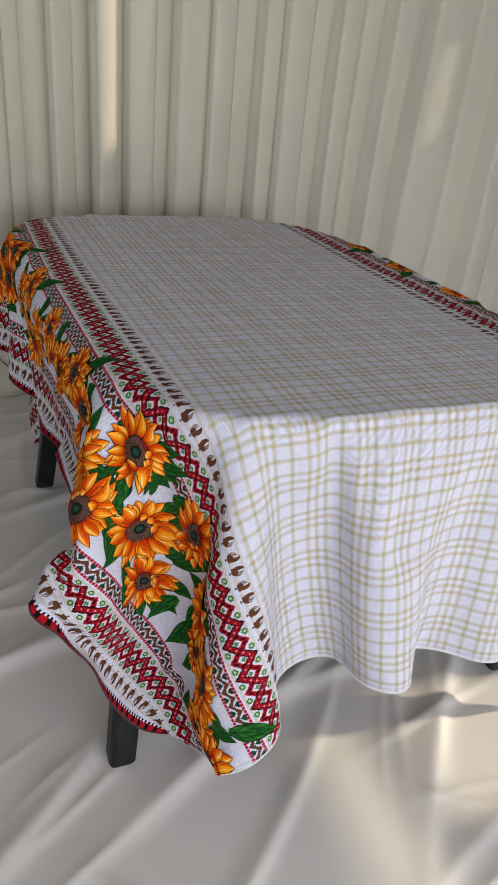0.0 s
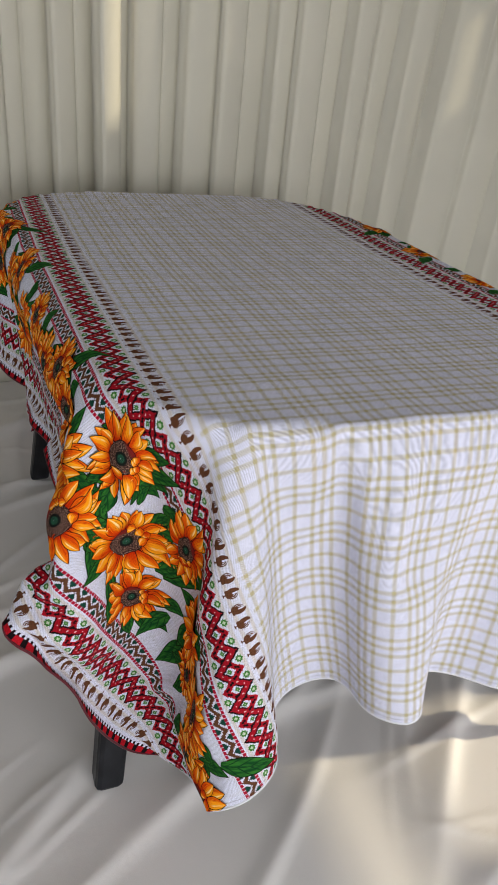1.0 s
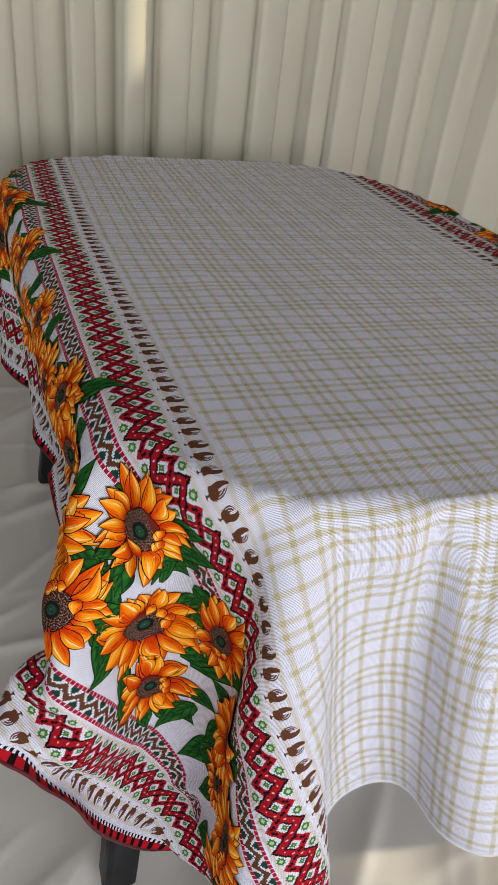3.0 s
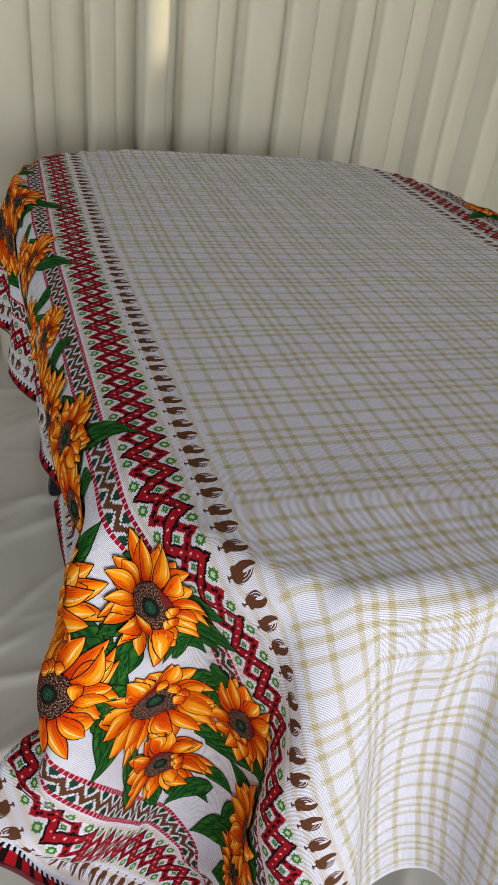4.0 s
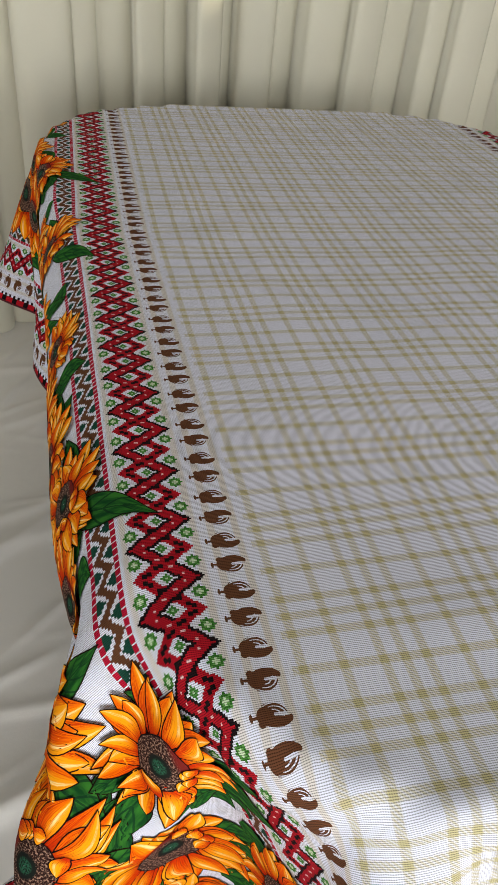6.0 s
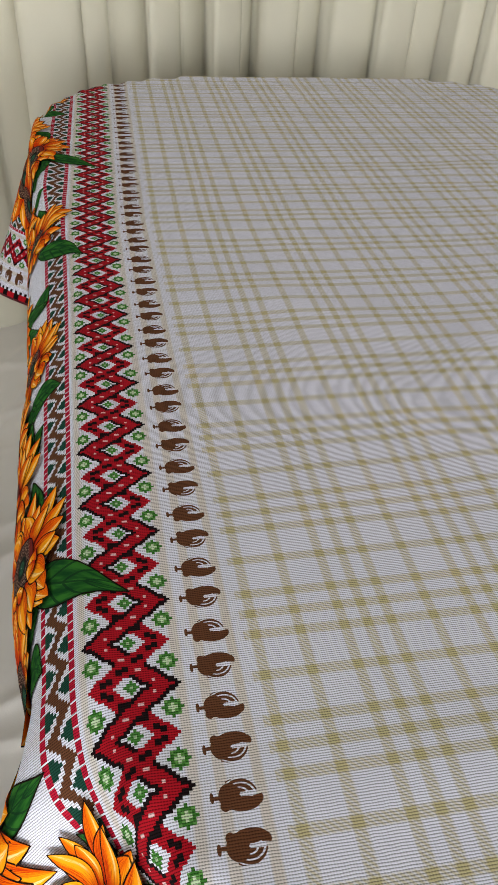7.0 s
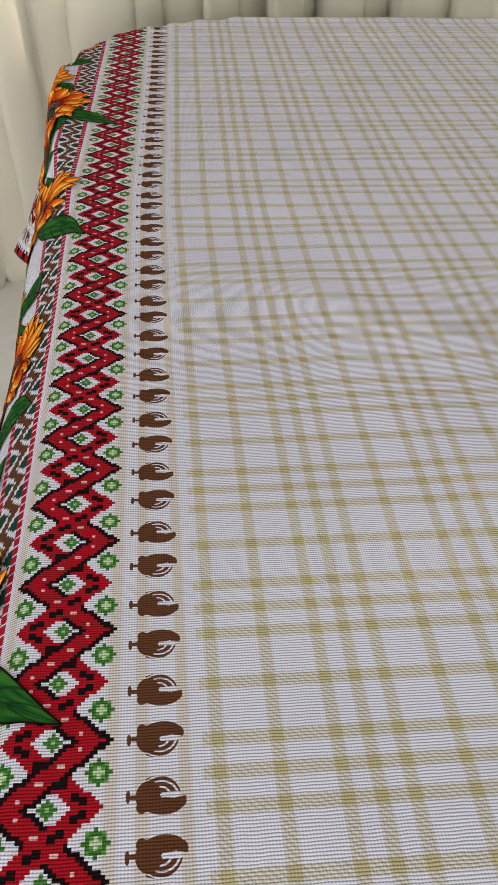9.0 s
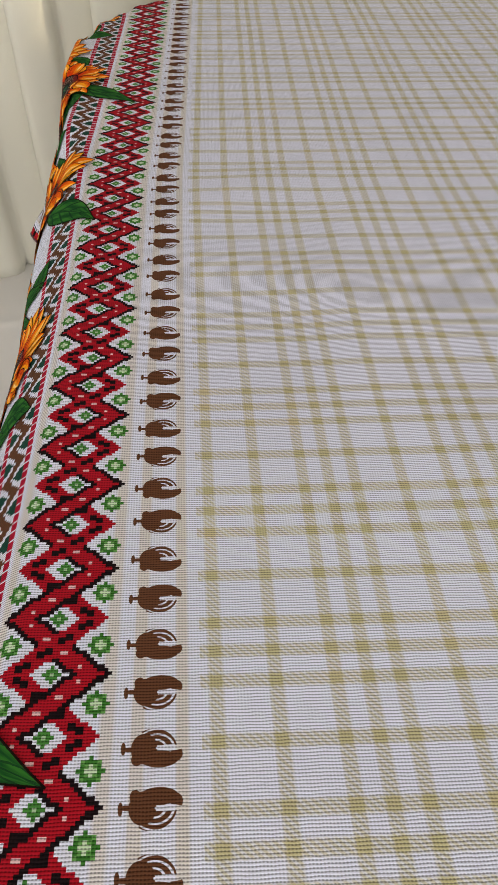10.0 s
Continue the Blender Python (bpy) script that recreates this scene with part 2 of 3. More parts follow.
# unseen wall: openings sized to cast the sun's floor patch and curtain streaks
wall_with_openings("wall_east", "y", E2, S2 - 0.1, N2 + 0.1, [(-0.5, 0.95, 0.3, 1.39), (2.545, 2.61, 2.25, 2.86), (2.735, 2.765, 1.6, 1.98)], "unseen white wall, its low opening and two slits added to shape the sun")


def sun_shading_frame(y0, y1, z0, z1):
    """Unseen painted wooden frame, added so one post and a transom shade the sunlit floor, set in the east wall's low
    opening.
    """
    root = tagged(new("sun_frame_1"), "unseen white painted wooden frame, its post and transom added to shade the floor", "window", kind="structure")
    rail, x0, x1 = 0.03, E2 + 0.03, E2 + 0.075
    bars = [((x0, y0, z0), (x1, y0 + rail, z1)), ((x0, y1 - rail, z0), (x1, y1, z1)), ((x0, y0 + rail, z1 - rail), (x1, y1 - rail, z1)),
            ((x0, y0 + rail, z0), (x1, y1 - rail, z0 + rail)), ((x0, 0.49, z0 + rail), (x1, 0.585, 1.245)), ((x0 + 0.003, y0 + rail, 1.245), (x1 - 0.003, y1 - rail, 1.27))]
    for name, (lo, hi) in zip(("stile", "stile", "head_rail", "sill_rail", "post", "transom"), bars):
        bm = bmesh.new()
        box(bm, lo, hi)
        part(name, bm, PLASTER, root)


sun_shading_frame(-0.5, 0.95, 0.3, 1.39)


# ---- sheet on the floor ----
def floor_sheet():
    x, y = np.linspace(-2.15, 2.55, 560), np.linspace(-2.1, 3.05, 600)
    X, Y = np.meshgrid(x, y, indexing="ij")
    Z = np.zeros_like(X)
    rng = np.random.RandomState(4)
    for k in range(230):
        small = k > 60
        cx, cy = rng.uniform(-1.2, 1.6), rng.uniform(-0.4, 2.9)
        ang = rng.normal(0.55, 0.4 if not small else 0.8)
        long, wide = (rng.uniform(0.05, 0.18), rng.uniform(0.006, 0.016)) if small else (rng.uniform(0.2, 0.6), rng.uniform(0.012, 0.045))
        p = (X - cx) * math.cos(ang) + (Y - cy) * math.sin(ang)
        q = -(X - cx) * math.sin(ang) + (Y - cy) * math.cos(ang) + rng.uniform(-0.5, 0.5) * p * p
        # one flank of a crease is steeper than the other
        steep = np.where(q > 0, 1.0, 0.45)
        Z += wide * rng.uniform(0.25, 0.6) * np.exp(-(p / long) ** 2) * np.exp(-np.abs(q / (wide * steep)) ** 1.5)
    Z = 0.035 * np.tanh(Z / 0.035)
    # the sheet gathers towards the curtain
    Z += 0.035 * np.clip((Y - 2.45) / 0.3, 0, 1) * (0.6 + 0.4 * np.sin(X * 9 + np.sin(X * 4) * 2))
    Z = Z - 0.012
    me = mesh_of("floor_sheet", np.stack([X, Y, Z], -1).reshape(-1, 3), grid_faces(*X.shape), SHEET, True)
    ob = new("floor_sheet", me)
    tagged(ob, "pale grey satin sheet spread wrinkled over the floor", "sheet")


floor_sheet()


# ---- curtain ----
def curtain():
    """Panels stand forward and back in turn, like loose box pleats; each runs to x at the level given."""
    panels = [(-1.02, 0.8), (-0.9, 0.1), (-0.76, 0.9), (-0.62, 0.0), (-0.5, 0.9), (-0.38, 0.2), (-0.30, 0.9), (-0.21, 0.1), (-0.081, 1.0), (-0.025, 0.6), (0.070, 0.0),
              (0.138, 1.1), (0.214, 0.0), (0.282, 1.3), (0.33, 0.1), (0.422, 0.7), (0.50, 0.0), (0.611, 0.8), (0.701, 1.0), (0.808, 0.0),
              (0.884, 0.7), (0.996, 1.0), (1.10, 0.1), (1.19, 0.8), (1.30, 0.4), (1.42, 1.1), (1.474, 0.0), (1.668, 0.8), (1.85, 0.4), (2.0, 1.0),
              (2.16, 0.1), (2.35, 0.8)]
    rng = np.random.RandomState(9)
    xs, ys = [], []
    a = -1.15
    for b, level in panels:
        tilt = rng.uniform(0.004, 0.026) if level < 1.05 else 0.026
        over = 0.004 if level > 0.5 else -0.003          # front folds reach a little over their neighbours
        for i in range(10):
            f = i / 9
            xs.append(a - over + (b - a + 2 * over) * f)
            ys.append(0.030 - 0.072 * level + tilt * (2 * f - 1) - 0.006 * math.sin(f * math.pi) + 0.010 * abs(2 * f - 1) ** 8)
        a = b
    xs, ys = np.array(xs), np.array(ys)
    z = np.linspace(0.0, 2.5, 64)
    X = np.repeat(xs[:, None], len(z), 1)
    Yp = np.repeat(ys[:, None], len(z), 1)
    drop = (2.5 - z)[None, :] / 2.5
    lean = 0.008 * np.sin(X * 7.0 + z[None, :] * 1.6) * drop
    fan = (X - 0.5) * 0.016 * (z[None, :] - 0.9)
    X = X + lean + fan
    Yp = 2.93 + Yp * (0.75 + 0.5 * drop) + 0.012 * np.sin(X * 5 + z[None, :] * 2.3)
    verts = np.stack([X, Yp, np.repeat(z[None, :], len(xs), 0)], -1)
    me = mesh_of("curtain", verts.reshape(-1, 3), grid_faces(*X.shape), CURTAIN, True)
    ob = new("curtain", me)
    ob.modifiers.new("thickness", "SOLIDIFY").thickness = 0.0015
    tagged(ob, "white floor-length curtain hanging in deep soft pleats", "curtain")


curtain()


# ---- table ----
def outline(k, n=96):
    """The table's rounded outline, inset by k."""
    pts = []
    for i in range(n):
        q = 2 * math.pi * i / n
        c, s = math.cos(q), math.sin(q)
        e = 2 / (TN_FRONT if s < 0 else TN)
        pts.append((TX + (TA - k) * math.copysign(abs(c) ** e, c), TY + (TB - k) * math.copysign(abs(s) ** e, s)))
    return pts


def table():
    root = tagged(new("table"), "black plastic table with rounded ends, under a tablecloth", "table")
    bm = bmesh.new()
    rings = []
    for k, z in ((0.05, TOP - 0.045), (0.024, TOP - 0.04), (0.018, TOP - 0.022), (0.024, TOP - 0.010), (0.04, TOP - 0.006)):
        rings.append([bm.verts.new((x, y, z)) for x, y in outline(k)])
    for r, s in zip(rings, rings[1:]):
        for i in range(len(r)):
            j = (i + 1) % len(r)
            bm.faces.new((r[i], r[j], s[j], s[i]))
    bm.faces.new(rings[-1])
    bm.faces.new(rings[0][::-1])
    part("tabletop", bm, LEG, root)
    for x, y, sx, sy in ((-0.068, 1.165, 1, 1), (-0.085, 2.2, 1, -1), (0.82, 1.165, -1, 1), (0.83, 2.2, -1, -1)):
        bm = bmesh.new()
        # tapering leg with rounded corners and a worn foot
        prof = [(-0.027, -0.016), (-0.024, -0.023), (-0.016, -0.026), (0.016, -0.026), (0.024, -0.023), (0.027, -0.016),
                (0.027, 0.016), (0.024, 0.023), (0.016, 0.026), (-0.016, 0.026), (-0.024, 0.023), (-0.027, 0.016)]
        rings = []
        for z, k in ((0.0, 0.86), (0.005, 0.95), (0.4, 1.1), (TOP - 0.03, 1.3)):
            off, back = 0.085 * z / TOP, 0.15 * z / TOP
            rings.append([bm.verts.new((x + sx * off + px * k, y + sy * back + py * k, z)) for px, py in prof])
        for r, s in zip(rings, rings[1:]):
            for i in range(len(r)):
                j = (i + 1) % len(r)
                bm.faces.new((r[i], r[j], s[j], s[i]))
        bm.faces.new(rings[0][::-1])
        bm.faces.new(rings[-1])
        part("leg", bm, LEG, root)


# ---- tablecloth ----
def rim(x, y):
    """Signed distance, roughly, from the table's outline (negative inside), and the way out of it."""
    px, py = (x - TX) / TA, (y - TY) / TB
    px = np.where(px < 0, px / (0.965 + 0.31 * np.clip(py, 0, 1)), px)    # the board widens towards one far corner
    ax, ay = np.abs(px) + 1e-6, np.abs(py) + 1e-6
    power = np.where(py < 0, TN_FRONT, TN)
    f = (ax ** power + ay ** power) ** (1 / power)
    gx = np.sign(px) * (ax / f) ** (power - 1) / TA
    gy = np.sign(py) * (ay / f) ** (power - 1) / TB
    g = np.hypot(gx, gy) + 1e-9
    return (f - 1) / g, gx / g, gy / g


def drape(steps=520, sweeps=9):
    """The cloth's rest grid (u, v) let down over the table's edge by relaxing its threads."""
    nu, nv = round((U1 - U0) / PITCH) + 1, round((V1 - V0) / PITCH) + 1
    u, v = np.linspace(U0, U1, nu), np.linspace(V0, V1, nv)
    U, V = np.meshgrid(u, v, indexing="ij")
    hu, hv = u[1] - u[0], v[1] - v[0]
    X, Y = U + SKEW * np.clip((V - 1.40) / 0.45, -0.9, 1), V.copy()
    FX = X.copy()
    for _ in range(30):
        s, gx, gy = rim(X, Y)
        out = np.maximum(s, 0)
        X, Y = X - out * gx * 0.5, Y - out * gy * 0.5
    s, gx, gy = rim(X, Y)
    D = np.hypot(FX - X, V - Y)
    # where folds stand out: ways round the edge, as an angle, and how far each flares
    ang = np.arctan2((Y - TY) / TB, (X - TX) / TA)
    flare = np.full_like(D, 0.04)
    for centre, width, size in FOLDS:
        turn = np.arctan2(np.sin(ang - centre), np.cos(ang - centre))
        flare += size * np.exp(-(turn / width) ** 2)
    th = np.clip(flare, -0.05, 1.1)
    P = np.stack([X + gx * D * np.sin(th), Y + gy * D * np.sin(th), TOP - D * np.cos(th)], -1)
    free = (D > 0.004).astype(float)
    P[free == 0] = np.stack([FX, V, np.full_like(U, TOP)], -1)[free == 0]
    pulls = []
    for pu, pv, to, k in PULLS:
        i, j = round((pu - U0) / hu), round((pv - V0) / hv)
        pulls.append((i, j, np.array(to), k))
    old = P.copy()
    W = free[..., None]

    def spring(a, b, rest, k):
        A, B = P[a], P[b]
        d = B - A
        n = np.linalg.norm(d, axis=-1, keepdims=True)
        wa, wb = W[a], W[b]
        c = d / n * (n - rest) * k / np.maximum(wa + wb, 1e-6)
        P[a] += c * wa
        P[b] -= c * wb

    S = slice
    pairs = []
    for o in (0, 1):
        pairs.append(((S(o, nu - 1, 2), S(None)), (S(o + 1, nu, 2), S(None)), hu, 1.0))
        pairs.append(((S(None), S(o, nv - 1, 2)), (S(None), S(o + 1, nv, 2)), hv, 1.0))
    diag = math.hypot(hu, hv)
    for o in (0, 1):
        pairs.append(((S(o, nu - 1, 2), S(0, nv - 1)), (S(o + 1, nu, 2), S(1, nv)), diag, 0.25))
        pairs.append(((S(o, nu - 1, 2), S(1, nv)), (S(o + 1, nu, 2), S(0, nv - 1)), diag, 0.25))
    bends = []
    for gap, k in ((2, 0.08), (4, 0.03), (7, 0.010)):
        a = np.arange(0, nu - gap)
        b = np.arange(0, nv - gap)
        for o in (0, 1):
            ai, bi = a[(a // gap) % 2 == o], b[(b // gap) % 2 == o]
            bends.append(((ai, S(None)), (ai + gap, S(None)), hu * gap, k))
            bends.append(((S(None), bi), (S(None), bi + gap), hv * gap, k))
    for step in range(steps):
        vel = (P - old) * (0.965 if step < steps - 80 else 0.85)
        old = P.copy()
        P += vel * W
        P[..., 2] -= 0.0003 * free
        for i, j, to, k in pulls:
            block = (slice(max(i - 1, 0), i + 2), slice(max(j - 1, 0), j + 2))
            P[block] += (to - P[i, j]) * k * W[block]
        for sweep in range(sweeps):
            for a, b, rest, k in pairs:
                spring(a, b, rest, k)
            if sweep % 3 == 0:
                for a, b, rest, k in bends:
                    spring(a, b, rest, k)
        s, gx, gy = rim(P[..., 0], P[..., 1])
        low = (P[..., 2] < TOP) & (P[..., 2] > TOP - 0.06) & (s < 0.004) & (free > 0)
        up = low & (TOP - P[..., 2] < -s)
        P[..., 2][up] = TOP
        side = low & ~up
        P[..., 0][side] += ((0.004 - s) * gx)[side]
        P[..., 1][side] += ((0.004 - s) * gy)[side]
        P[..., 2] = np.maximum(P[..., 2], 0.012)
    return U, V, P

# where folds start (angle round the table, width, flare) and where a few places of the cloth come to hang
FOLDS = [(-2.30, 0.28, 0.75), (2.36, 0.30, 0.75), (-0.785, 0.3, 0.7), (0.785, 0.3, 0.7),
         (-1.62, 0.13, 0.45), (-1.25, 0.13, 0.4), (1.5, 0.2, 0.4)]
FRONT = [(0.35, V0, (0.372, 0.920, 0.277), 0.3), (0.175, V0, (0.283, 1.066, 0.245), 0.3), (0.0, V0, (0.155, 0.985, 0.245), 0.3),
         (0.46, V0, (0.43, 1.03, 0.27), 0.3), (0.6, V0, (0.56, 0.95, 0.26), 0.2), (0.008, 0.985, (0.064, 1.057, 0.602), 0.25), (0.008, 1.045, (0.060, 1.072, 0.665), 0.2),
         (0.0, 0.72, (0.131, 0.979, 0.359), 0.2), (-0.04, 1.09, (0.020, 1.142, 0.628), 0.2), (0.33, 0.85, (0.305, 0.99, 0.520), 0.25),
         (0.02, 1.1, (0.043, 1.105, 0.715), 0.15), (0.19, 0.90, (0.236, 1.068, 0.562), 0.15)]
CORNER = [(-0.105, 1.157, (-0.060, 1.186, 0.652), 0.2), (-0.240, 1.157, (-0.150, 1.153, 0.591), 0.25), (-0.195, 1.03, (-0.041, 1.186, 0.500), 0.25),
          (-0.105, 0.97, (0.040, 1.136, 0.509), 0.25), (-0.25, 0.94, (-0.022, 1.180, 0.393), 0.25), (-0.11, 0.842, (0.045, 1.065, 0.402), 0.25),
          (-0.135, 0.732, (0.041, 0.998, 0.313), 0.25), (-0.2, V0, (0.053, 0.95, 0.176), 0.3), (-BORDER, V0, (0.045, 1.160, 0.030), 0.3),
          (-0.31, 0.69, (0.029, 1.172, 0.164), 0.2), (-BORDER, 0.905, (-0.118, 1.103, 0.310), 0.3), (-BORDER, 1.025, (-0.183, 1.108, 0.414), 0.4), (-BORDER, 0.965, (-0.151, 1.104, 0.364), 0.3),
          (-0.375, 0.95, (-0.133, 1.105, 0.367), 0.2), (-BORDER, 1.09, (-0.206, 1.150, 0.440), 0.3), (-0.36, 1.12, (-0.193, 1.160, 0.491), 0.25),
          (-0.165, 1.2, (-0.112, 1.2, 0.632), 0.2), (-0.215, 1.225, (-0.118, 1.205, 0.605), 0.2)]
SIDE = [(-BORDER, 1.27, (-0.065, 1.29, 0.405), 0.3), (-BORDER, 1.4, (-0.098, 1.405, 0.415), 0.3), (-0.28, 1.32, (-0.092, 1.3, 0.56), 0.3),
        (-BORDER, 1.5, (-0.106, 1.51, 0.42), 0.3), (-BORDER, 1.62, (-0.112, 1.63, 0.42), 0.3), (-BORDER, 1.75, (-0.128, 1.75, 0.42), 0.3),
        (-0.2, 1.36, (-0.086, 1.37, 0.645), 0.25), (-0.2, 1.55, (-0.09, 1.55, 0.645), 0.25), (-0.2, 1.75, (-0.098, 1.75, 0.645), 0.25),
        (-0.31, 1.45, (-0.096, 1.45, 0.54), 0.25), (-0.31, 1.65, (-0.1, 1.65, 0.54), 0.25), (-0.31, 1.9, (-0.122, 1.9, 0.54), 0.25),
        (-0.36, 1.29, (-0.08, 1.285, 0.485), 0.25), (-0.17, 1.29, (-0.086, 1.265, 0.66), 0.25), (-0.19, 1.26, (-0.09, 1.24, 0.635), 0.25)]
FAR = [(-BORDER, 1.98, (-0.147, 1.96, 0.42), 0.2), (-BORDER, 2.1, (-0.158, 2.07, 0.43), 0.2), (-BORDER, 2.25, (-0.172, 2.21, 0.43), 0.2),
       (-BORDER, 2.42, (-0.245, 2.33, 0.44), 0.2), (-0.31, 2.12, (-0.148, 2.1, 0.54), 0.2), (-0.2, 2.1, (-0.142, 2.1, 0.64), 0.2)]
PULLS = FRONT + CORNER + SIDE + FAR


table()
CU, CV, CP = drape()


def cubic(P, axis, k):
    """The grid made k times finer along one axis by Catmull-Rom curves."""
    P = np.moveaxis(P, axis, 0)
    pad = np.concatenate([2 * P[:1] - P[1:2], P, 2 * P[-1:] - P[-2:-1]])
    a, b, c, d = pad[:-3], pad[1:-2], pad[2:-1], pad[3:]
    out = []
    for i in range(k):
        f = i / k
        out.append(0.5 * (2 * b + (c - a) * f + (2 * a - 5 * b + 4 * c - d) * f * f + (3 * b - a - 3 * c + d) * f ** 3))
    full = np.stack(out, 1).reshape(-1, *P.shape[1:])
    return np.moveaxis(np.concatenate([full, P[-1:]]), 0, axis)


FINE = 3
FP = cubic(cubic(CP, 0, FINE), 1, FINE)
FU, FV = np.linspace(U0, U1, FP.shape[0]), np.linspace(V0, V1, FP.shape[1])
# the sheet lies a hair over the board, with slight unevenness
ripple = np.zeros(FP.shape[:2])
rng = np.random.RandomState(2)
for _ in range(26):
    cu, cv, q = rng.uniform(-0.05, 0.8), rng.uniform(1.1, 2.5), rng.uniform(0, 3.14)
    p = (FU[:, None] - cu) * math.cos(q) + (FV[None, :] - cv) * math.sin(q)
    s = -(FU[:, None] - cu) * math.sin(q) + (FV[None, :] - cv) * math.cos(q)
    ripple += rng.uniform(0.0008, 0.0022) * np.exp(-(p / 0.13) ** 2 - (s / 0.03) ** 2)
FP[..., 2] += ripple + 0.001
du, dv = np.gradient(FP, axis=0), np.gradient(FP, axis=1)
FN = np.cross(du, dv)
FN /= np.linalg.norm(FN, axis=-1, keepdims=True)


def on_cloth(u, v, lift=0.0):
    """Where places (u, v) of the cloth lie in the room."""
    i = np.clip((np.asarray(u) - U0) / (U1 - U0) * (len(FU) - 1), 0, len(FU) - 1.001)
    j = np.clip((np.asarray(v) - V0) / (V1 - V0) * (len(FV) - 1), 0, len(FV) - 1.001)
    a, b = i.astype(int), j.astype(int)
    f, g = (i - a)[..., None], (j - b)[..., None]

    def at(A):
        return A[a, b] * (1 - f) * (1 - g) + A[a + 1, b] * f * (1 - g) + A[a, b + 1] * (1 - f) * g + A[a + 1, b + 1] * f * g
    return at(FP) + at(FN) * lift


def tablecloth():
    root = tagged(new("tablecloth"), category="tablecloth")
    tagged(root, "white checked tablecloth with stitched red sunflower borders over the table")
    me = mesh_of("cloth", FP.reshape(-1, 3), grid_faces(*FP.shape[:2]), tablecloth_material("printed_linen", 0), True)
    layer = me.uv_layers.new(name="cloth")
    loops = np.empty(len(me.loops), dtype=np.int32)
    me.loops.foreach_get("vertex_index", loops)
    uv = np.stack(np.meshgrid(FU, FV, indexing="ij"), -1).reshape(-1, 2)[loops]
    layer.data.foreach_set("uv", uv.astype(np.float32).ravel())
    new("cloth", me).parent = root
    # the paler reverse of the print
    back = me.copy()
    back.name = "reverse"
    back.vertices.foreach_set("co", (FP - FN * 0.0016).astype(np.float32).ravel())
    back.materials[0] = tablecloth_material("linen_reverse", 0.72)
    ob = new("reverse", back)
    ob.parent = root
    tagged(ob, "pale reverse of the printed cloth")
    # rolled hem: a narrow red cord along the long edges, white along the short ones
    for name, i0, j0, mat, label in (("hem", 0, None, HEM_RED, "dark red hem"), ("hem", -1, None, HEM_RED, "dark red hem"),
                                     ("hem", None, 0, HEM_WHITE, "white stitched hem"), ("hem", None, -1, HEM_WHITE, "white stitched hem")):
        line = FP[i0, :] if j0 is None else FP[:, j0]
        norm = FN[i0, :] if j0 is None else FN[:, j0]
        way = np.gradient(line, axis=0)
        way /= np.linalg.norm(way, axis=-1, keepdims=True)
        side = np.cross(way, norm)
        ring = [line + norm * (0.0018 * math.cos(q) - 0.0008) + side * 0.0022 * math.sin(q) for q in np.linspace(0, 2 * math.pi, 7)]
        hm = new(name, mesh_of(name, np.stack(ring, 1).reshape(-1, 3), grid_faces(len(line), 7), mat, True))
        hm.parent = root
        tagged(hm, label)
    return root


CLOTH = tablecloth()


# ---- printed sunflowers and leaves on the border ----
def inked(t, col):
    """The black outline, by the distance from the shape's edge in millimetres."""
    uv = t.nodes.new("ShaderNodeUVMap")
    uv.uv_map = "edge"
    sep = t.nodes.new("ShaderNodeSeparateXYZ")
    t.links.new(uv.outputs[0], sep.inputs[0])
    wobble = noise_value(t, 1.3, 2.0, uv.outputs[0]) * 0.5
    return mix_colour(t, (Val(t, sep.outputs[0]) - wobble).smooth(0.98, 0.60), col, (0.010, 0.004, 0.003))


def petal_material():
    m, t, b = node_material("petal_print", 0.9, spec=0.05)
    uv = t.nodes.new("ShaderNodeUVMap")
    uv.uv_map = "shape"
    sep = t.nodes.new("ShaderNodeSeparateXYZ")
    t.links.new(uv.outputs[0], sep.inputs[0])
    across, along = Val(t, sep.outputs[0]), Val(t, sep.outputs[1])
    tone = (along / 2.0).floor() / 8.0                 # each petal's own tint
    along = along % 2.0
    scale = t.nodes.new("ShaderNodeMapping")
    scale.inputs["Scale"].default_value = (9.0, 1.3, 1.0)
    t.links.new(uv.outputs[0], scale.inputs[0])
    streak = noise_value(t, 1.6, 4.0, scale.outputs[0], 0.6)
    rise = (along * 1.1 + streak * 1.5 - 0.95 + tone * 0.45).smooth(0.0, 0.85)
    col = mix_colour(t, rise, (0.56, 0.032, 0.002), (0.82, 0.145, 0.003))
    gold = (across * 0.8 + streak * 1.3 - 0.42 + tone * 0.5).smooth(0.2, 0.6) * along.smooth(0.10, 0.5)
    col = mix_colour(t, gold * 0.55, col, (0.95, 0.47, 0.012))
    shine = (abs(across - 0.4) * -2.0 + streak * 1.5).smooth(0.42, 0.7) * (abs(along - 0.68) * -2.6 + 1.0).smooth(0.1, 0.7)
    col = mix_colour(t, shine * 0.6, col, (1.0, 0.86, 0.42))
    deep = (along * -1.0 + 0.60 - streak * 0.45).smooth(0.05, 0.35) + abs(across + 0.6).smooth(0.45, 0.1) * streak.smooth(0.55, 0.42)
    col = mix_colour(t, deep.least(1.0) * 0.9, col, (0.46, 0.016, 0.002))
    vein = abs(((across * 1.6 + streak * 0.5) % 0.5) - 0.25).smooth(0.06, 0.0) * along.smooth(0.80, 0.35) * streak.smooth(0.40, 0.52)
    col = mix_colour(t, vein * 0.85, col, (0.16, 0.018, 0.003))
    t.links.new(inked(t, col), b.inputs["Base Color"])
    return m


